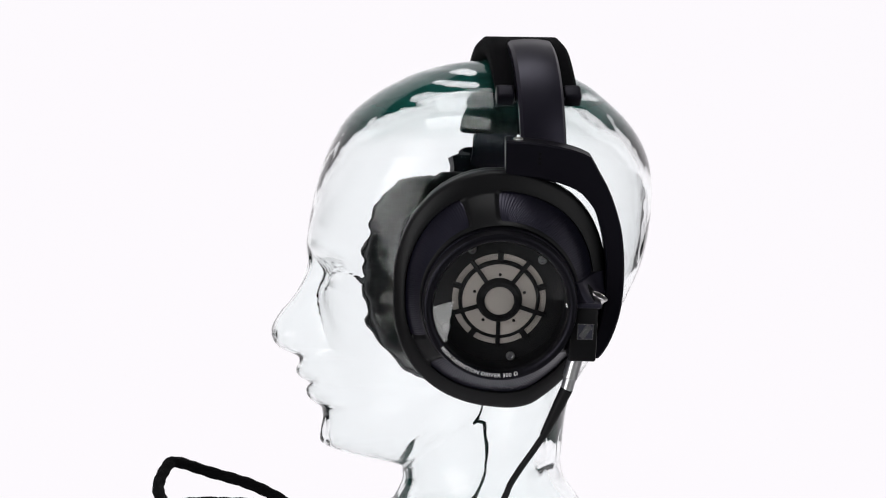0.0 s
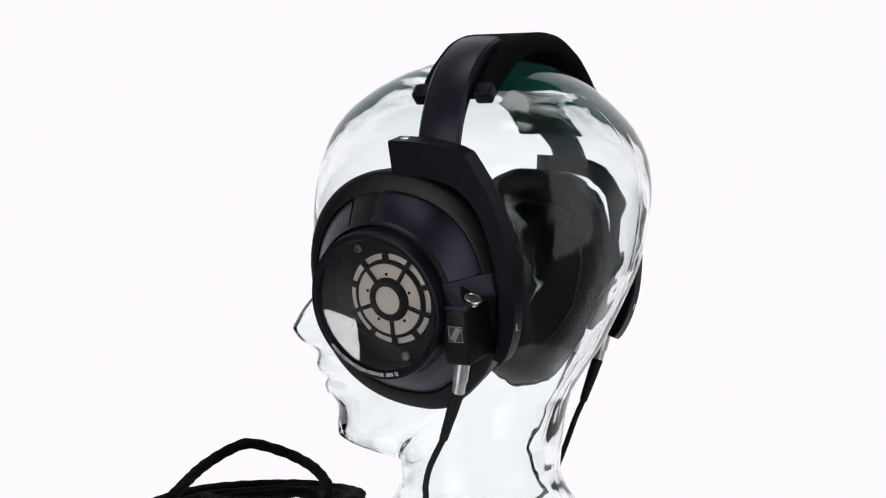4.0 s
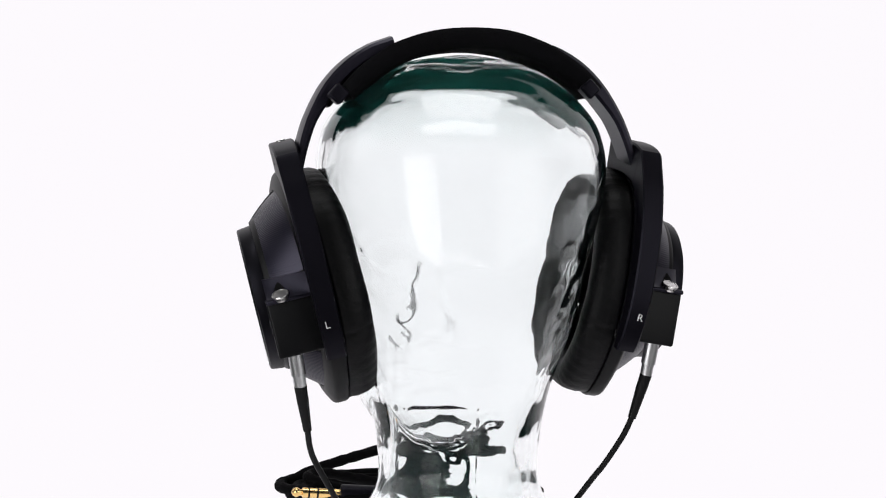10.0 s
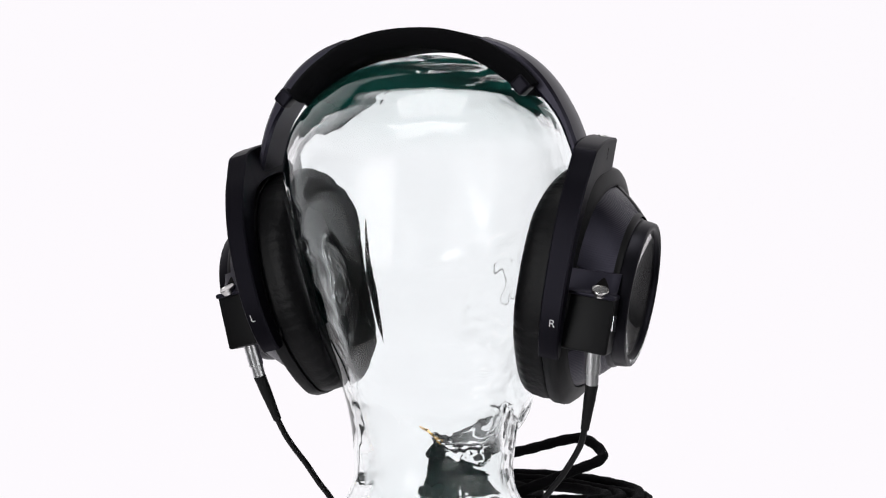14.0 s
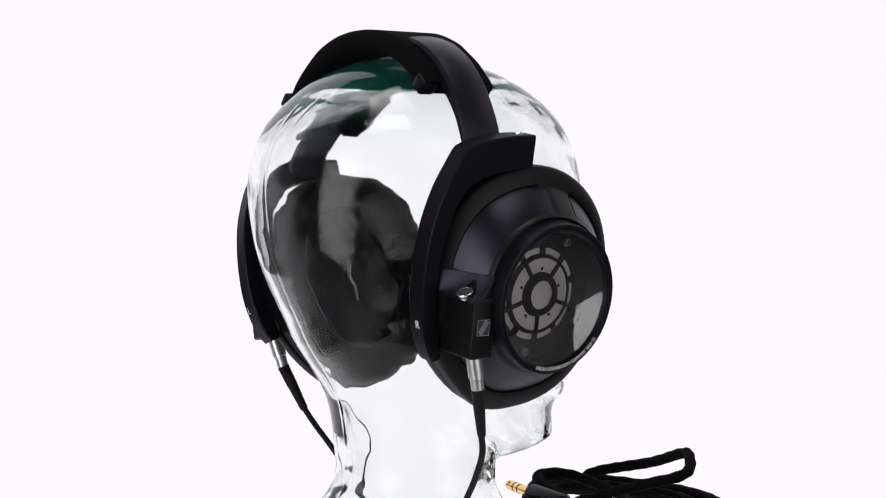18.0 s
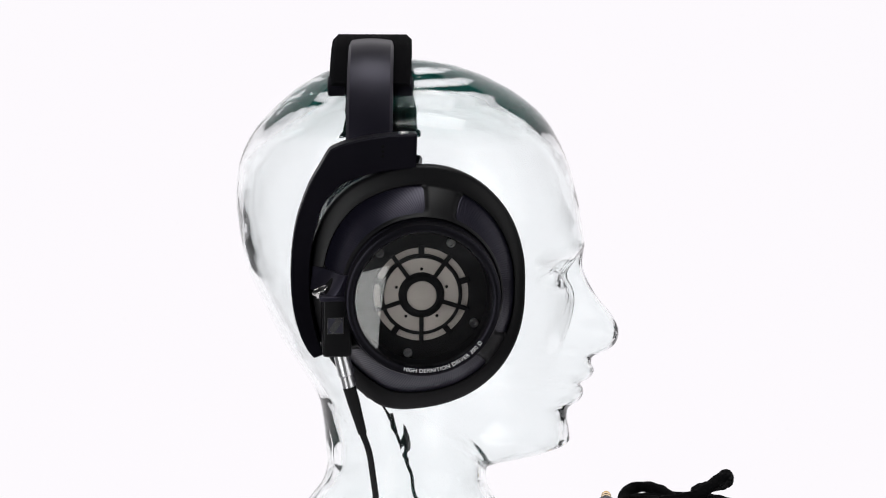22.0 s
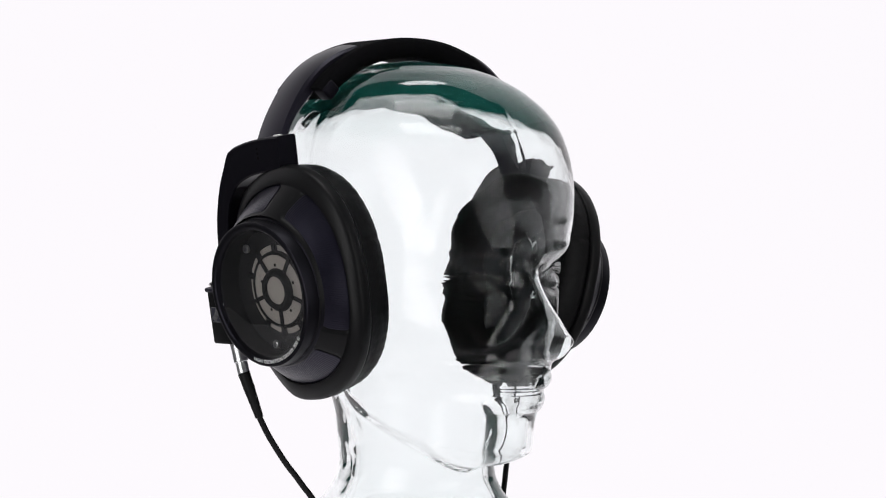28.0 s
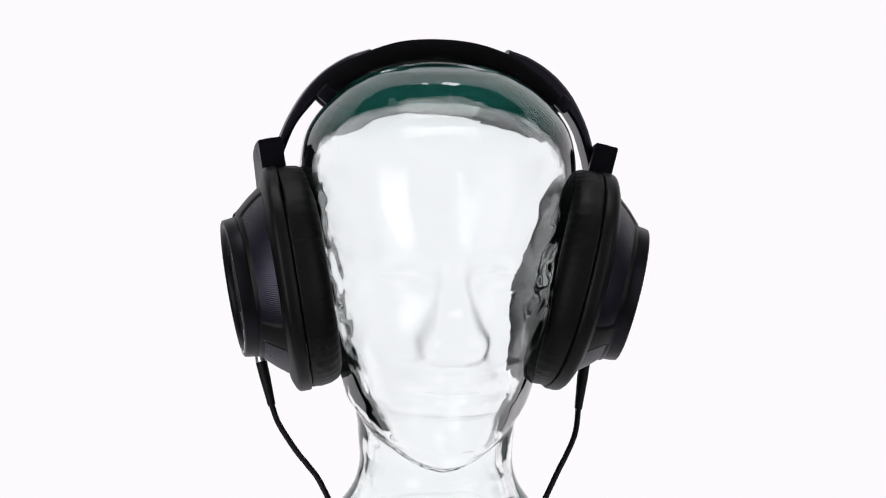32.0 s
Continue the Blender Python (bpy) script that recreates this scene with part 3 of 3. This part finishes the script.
    # ear pad
    bm = bmesh.new()
    rows = []
    prof = [(u - 1.2, d) for u, d in ((-29.4, -3.0), (-29.6, -1.2), (-31, -1.6), (-35, -1.2), (-40.5, -2.0), (-45, -4.2), (-47.6, -7.5), (-48.3, -12), (-46.8, -18), (-43, -21.5), (-36, -22.5), (-29.4, -22.0))]
    for q, (u, d) in enumerate(prof):
        row = []
        for j in range(N):
            phi = 2 * math.pi * j / N
            r = rim(phi) + d
            pk = 0.45 * noise.noise(Vector((math.cos(phi) * 3, math.sin(phi) * 3, q * 0.25 + side)))
            # the sewn seam at the rear, and one at the front
            r -= 0.7 * bell((phi - radians(208)) * 50, 1.1) + 0.7 * bell((phi - radians(24)) * 50, 1.1)
            # gathered pleats round the inner edge
            r += 0.25 * (math.sin(57 * phi + 2 * noise.noise(Vector((3 * math.cos(phi), 3 * math.sin(phi), 5)))) ** 3) * bell(q - 5.5, 2.2)
            row.append(P(u + pk + lean(r * math.cos(phi)), r * math.cos(phi), r * math.sin(phi)))
        rows.append(row)
    grid_mesh(bm, rows)
    part("ear_pad", bm, LEATHER, shell, "padded black leatherette ear cushion", sharp=0)
    bm = bmesh.new()
    rows = [[P(-30 + h + 7.0 + 0.09 * (rim(2 * math.pi * j / 64) - d) * k * math.cos(2 * math.pi * j / 64), (rim(2 * math.pi * j / 64) - d) * k * math.cos(2 * math.pi * j / 64), (rim(2 * math.pi * j / 64) - d) * k * math.sin(2 * math.pi * j / 64)) for j in range(64)]
            for h, d, k in ((0, 15, 1), (0, 26, 1), (-1.5, 26, 0.5), (-2, 26, 0.02))]
    grid_mesh(bm, rows, cap1=True)
    part("baffle", bm, BAFFLE, shell, "dark cloth baffle inside the cushion")

    # lettering round the foot of the bezel
    text = "HIGH DEFINITION DRIVER 300 \u03a9"
    sizes = []
    for ch in text:
        if ch == " ":
            sizes.append((None, 1.05))
        else:
            me, w = letters(ch, 2.95 * MM, 0.06 * MM, 0.012 * MM)
            sizes.append((me, w / MM + 0.44))
    total = sum(w for _, w in sizes)
    # seen from outside: the angle of the first letter, anticlockwise from the right
    span = math.degrees(total / 37.6)
    start = -73.6 - span if side < 0 else -106.4
    run = 0.0
    bm = bmesh.new()
    for me, w in sizes:
        an = radians(start + math.degrees((run + w / 2) / 37.6))
        run += w
        if me is None:
            continue
        across = 1 if side > 0 else -1
        n = Vector((1, 0, 0))
        out = Vector((0, across * side * math.cos(an), math.sin(an)))
        up = -out
        m = Matrix((up.cross(n), up, n)).transposed().to_4x4()
        m.translation = (Vector((11.25, 0, 0)) + Vector((0, across * side * math.cos(an), math.sin(an))) * 37.6 + Vector((0, 0, -1.2))) * MM
        me.transform(m)
        bm.from_mesh(me)
        bpy.data.meshes.remove(me)
    part("ring_lettering", bm, WHITE, shell, "white lettering HIGH DEFINITION DRIVER 300 \u03a9", smooth=False)
    return shell


def widened(bm):
    for v in bm.verts:
        v.co = Vector((v.co.x - 1.6, v.co.y * 1.035, v.co.z * 1.035 - 1.2))
    return bm


def moved(bm, by):
    bmesh.ops.translate(bm, verts=bm.verts[:], vec=by)
    return bm


def scaled(bm, k=1):
    """Millimetres to metres, mirrored for the other side."""
    for v in bm.verts:
        v.co = Vector((v.co.x, k * v.co.y, v.co.z)) * MM
    return bm


# headband in the headphones' own space: across, height (mm)
BAND_Y = -27.0
STRAP_OUT = [(99.0, 61.2), (96.5, 72.2), (91.6, 87.2), (82.8, 103.7), (71.5, 116.2), (57.8, 125.2), (44.1, 130.2)]
STRAP_IN = [(94.1, 57.2), (91.1, 69.2), (85.8, 83.7), (76.4, 97.4), (66.4, 108.9), (54.2, 117.6), (41.8, 123.6)]
PAD_OUT = [(-74.5, 101.6), (-64.7, 112.2), (-52.9, 121.0), (-41.2, 127.6), (-21.6, 133.2), (0.0, 134.8), (21.6, 133.0), (41.2, 126.6), (52.9, 119.8), (64.7, 111.2), (73.5, 101.6)]
PAD_IN = [(-67.5, 95.4), (-58.5, 102.4), (-48.0, 109.9), (-37.2, 115.8), (-19.6, 121.4), (0.0, 123.4), (19.6, 121.4), (37.2, 115.8), (48.0, 109.6), (57.8, 102.4), (66.0, 95.6)]


def bow(bm, outer, inner, y0, y1, bevel, n=6, dome=0.0):
    """A bent flat bar between two lines in the x-z plane, from y0 to y1."""
    po = spline([(x, 0, z) for x, z in outer], n)
    pi = spline([(x, 0, z) for x, z in inner], n)
    rows = []
    for o, i in zip(po, pi):
        di = (i - o).normalized()
        e = bevel
        pts = []
        for k in range(9):
            t = k / 8
            y = y0 + e + (y1 - y0 - 2 * e) * t
            h = dome * (1 - (2 * t - 1) ** 2)
            pts.append((y, o - di * h))
        pts += [(y1, o + di * e), (y1, i - di * e), (y1 - e, i), (y0 + e, i), (y0, i - di * e), (y0, o + di * e)]
        rows.append([Vector((p.x, y, p.z)) * MM for y, p in pts])
    grid_mesh(bm, rows, cap0=True, cap1=True)


def headphones():
    top = new("headphones")
    tagged(top, "black over-ear headphones with glass-windowed cups on the glass head", "headphones")
    for side in (-1, 1):
        bm = bmesh.new()
        # the right strap is pressed closer to the head
        drop = (lambda x, z: (x - 2.4 - 2.2 * min(1, (z - 57) / 40), z - 2.0 * min(1, (z - 57) / 50))) if side > 0 else (lambda x, z: (x, z))
        outer, inner = [drop(x, z) for x, z in STRAP_OUT], [drop(x + 0.8, z + 0.5) for x, z in STRAP_IN]
        bow(bm, [(side * x, z) for x, z in outer], [(side * x, z) for x, z in inner], BAND_Y - 12.5, BAND_Y + 12.5, 1.6, dome=1.0)
        part("headband_strap", bm, STRAP, top, "satin black curved headband strap", sharp=30).matrix_local = HP
        # clips that hold the pad
        for y in (-23.5, 13.5):
            bm = bmesh.new()
            box(bm, (-4.6, BAND_Y + y, -5.4), (4.6, BAND_Y + y + 10, 3.2), 1.6, 4)
            bmesh.ops.rotate(bm, verts=bm.verts[:], cent=(0, 0, 0), matrix=Matrix.Rotation(side * radians(48), 3, "Y"))
            bmesh.ops.translate(bm, verts=bm.verts[:], vec=(66.6, 0, 101.2) if side > 0 else (-77.0, 0, 99.0))
            part("pad_clip", scaled(bm), SATIN, top, "glossy black pad clip").matrix_local = HP
    bm = bmesh.new()
    bow(bm, PAD_OUT, PAD_IN, BAND_Y - 22.5, BAND_Y + 22.5, 3.0)
    part("headband_pad", bm, FABRIC, top, "thick black microfibre headband pad", sharp=60).matrix_local = HP
    for side in (-1, 1):
        make_cup(side, top)
    return top


# ---- the cable ----
def cable():
    top = new("headphone_cable")
    tagged(top, "black braided headphone cable with gold jack plug coiled on the turntable", "cable")
    hp = HP
    cords = {-1: [(-93.5, -28.4, -87), (-91.5, -22, -97), (-88.5, -17, -105), (-83, -12, -115), (-79, -10, -122), (-74, -6, -131), (-64, 4, -147), (-52, 30, -153.5), (-30, 70, -154), (-12, 110, -152)],
             1: [(94, -30, -87), (89.5, -26.5, -98), (79.5, -24.5, -113), (72, -23.5, -122), (65, -22, -131), (56, -10, -147), (49, 20, -153.5), (36, 70, -154), (12, 112, -152)]}
    for side in (-1, 1):
        fr = cup_frame(side)
        a = fr @ (Vector((-3.5, side * -43.0, -31)) * MM)
        b = fr @ (Vector((-2.0, side * -38.5, -50.0)) * MM)
        d = (b - a).normalized()
        bm = bmesh.new()
        L = (b - a).length
        lathe(bm, [(0, 4.15 * MM), (L * 0.66, 4.15 * MM), (L * 0.68, 3.6 * MM), (L * 0.75, 3.5 * MM), (L, 3.5 * MM), (L + 0.4 * MM, 3.1 * MM)], a, d, 32)
        part("plug_sleeve", bm, SILVER, top, "satin silver metal plug sleeve").matrix_local = hp
        pts = [b, b * 0.62 + Vector(cords[side][0]) * MM * 0.38, Vector(cords[side][0]) * MM]
        line = spline(pts, 10)
        bm = bmesh.new()
        rows = []
        for i, p in enumerate(line):
            t = i / (len(line) - 1)
            dd = (line[min(i + 1, len(line) - 1)] - line[max(i - 1, 0)]).normalized()
            e, f, _ = frame_at(p, dd)
            rad = (3.55 - 0.2 * min(1, t / 0.25) if t < 0.45 else 3.35 - 1.0 * (t - 0.45) / 0.55) * MM
            rows.append([p + (e * math.cos(q * math.pi / 10) + f * math.sin(q * math.pi / 10)) * rad for q in range(20)])
        grid_mesh(bm, rows, cap0=True, cap1=True)
        part("strain_relief", bm, CORD, top, "black tapered strain relief boot").matrix_local = hp
        bm = bmesh.new()
        tube(bm, spline([Vector(p) * MM for p in cords[side]], 10), 1.75 * MM, 12)
        part("cord", bm, CORD, top, "thin black side cord").matrix_local = hp
    # the coiled trunk, in the turntable's space (metres)
    rnd = random.Random(4)
    turns = []
    for k in range(5):
        for q in range(14):
            an = 2 * math.pi * q / 14
            ax = 0.040 + 0.007 * math.sin(k * 2.1) + 0.004 * rnd.random()
            ay = 0.070 + 0.010 * math.cos(k * 1.7) + 0.004 * rnd.random()
            z = 0.0038 + 0.0013 * k * (0.6 + 0.4 * math.sin(an + k)) + 0.0015 * rnd.random()
            turns.append(Vector((-0.131 + ax * math.cos(an) + 0.006 * math.sin(k * 3.0), -0.013 + ay * math.sin(an) + 0.006 * math.cos(k * 2.0), z)))
    bm = bmesh.new()
    tube(bm, spline(turns, 5), 3.5 * MM, 12, swell=0.07, twist=260.0)
    part("coiled_trunk", bm, BRAID, top, "coils of thick black braided cable")
    up = [Vector(p) * MM for p in ((-151, -93, 6), (-149, -71, 17), (-164, -27, 28), (-164, 4, 37), (-160, 20, 38), (-144, 38, 30), (-115, 28, 23), (-92, 9, 14), (-86, -12, 6))]
    bm = bmesh.new()
    tube(bm, spline(up, 10), 3.4 * MM, 12, swell=0.07, twist=260.0, seed=3)
    part("raised_loop", bm, BRAID, top, "raised loop of braided cable")
    over = [Vector(p) * MM for p in ((-108, -40, 6), (-104, -58, 11), (-106, -72, 15.5), (-115, -77, 17.5), (-126, -66, 17.5), (-136, -48, 13), (-140, -25, 8), (-128, 0, 6), (-108, 6, 5))]
    bm = bmesh.new()
    tube(bm, spline(over, 10), 3.4 * MM, 12, swell=0.07, twist=260.0, seed=5)
    part("crossing_strand", bm, BRAID, top, "strand of braided cable arched over the coils")
    # the jack plug
    d = Vector((math.cos(radians(271)), math.sin(radians(271)), 0.06)).normalized()
    tip = Vector((-0.0930, -0.0880, 0.0105))
    bm = bmesh.new()
    lathe(bm, [(0, 0.6), (0.8, 2.0), (2.2, 2.9), (3.4, 3.1), (5.2, 2.2), (6.4, 2.0), (7.0, 3.17), (31, 3.17)], (0, 0, 0), (-1, 0, 0), 28)
    gold = part("jack_tip", scaled(bm), GOLD, top, "gold-plated jack plug")
    rot = (-d).to_track_quat("-X", "Z").to_matrix().to_4x4()
    gold.matrix_local = Matrix.Translation(tip) @ rot
    for h in (10.5, 16.0):
        bm = bmesh.new()
        lathe(bm, [(h, 3.2), (h + 0.2, 3.28), (h + 1.0, 3.28), (h + 1.2, 3.2)], (0, 0, 0), (-1, 0, 0), 28)
        part("insulator_ring", scaled(bm), BLACK, gold)
    bm = bmesh.new()
    lathe(bm, [(30.5, 4.0), (31, 6.0), (32.5, 6.4), (68, 6.4), (69.5, 5.8), (72, 4.0)], (0, 0, 0), (-1, 0, 0), 36)
    part("jack_barrel", scaled(bm), SATIN, gold, "black metal jack barrel")
    bm = bmesh.new()
    end = tip - d * 0.071
    tube(bm, spline([end, end - d * 0.02 + Vector((-0.004, 0, -0.002)), end - d * 0.05 + Vector((-0.02, 0, -0.004)), end - d * 0.07 + Vector((-0.05, 0.0, 0.0))], 8), 3.4 * MM, 12, swell=0.05, twist=260)
    part("plug_tail", bm, BRAID, top)
    return top


DISC = turntable()
HEAD = glass_head()
PHONES = headphones()
CABLE = cable()


def motions():
    """All that stands on the turntable turns with it at one steady rate."""
    for thing in (DISC, HEAD, PHONES, CABLE):
        walk(thing, [(k * 0.5, pose(0, 0, 0, 0, 0, RATE * k * 0.5)) for k in range(65)])


motions()
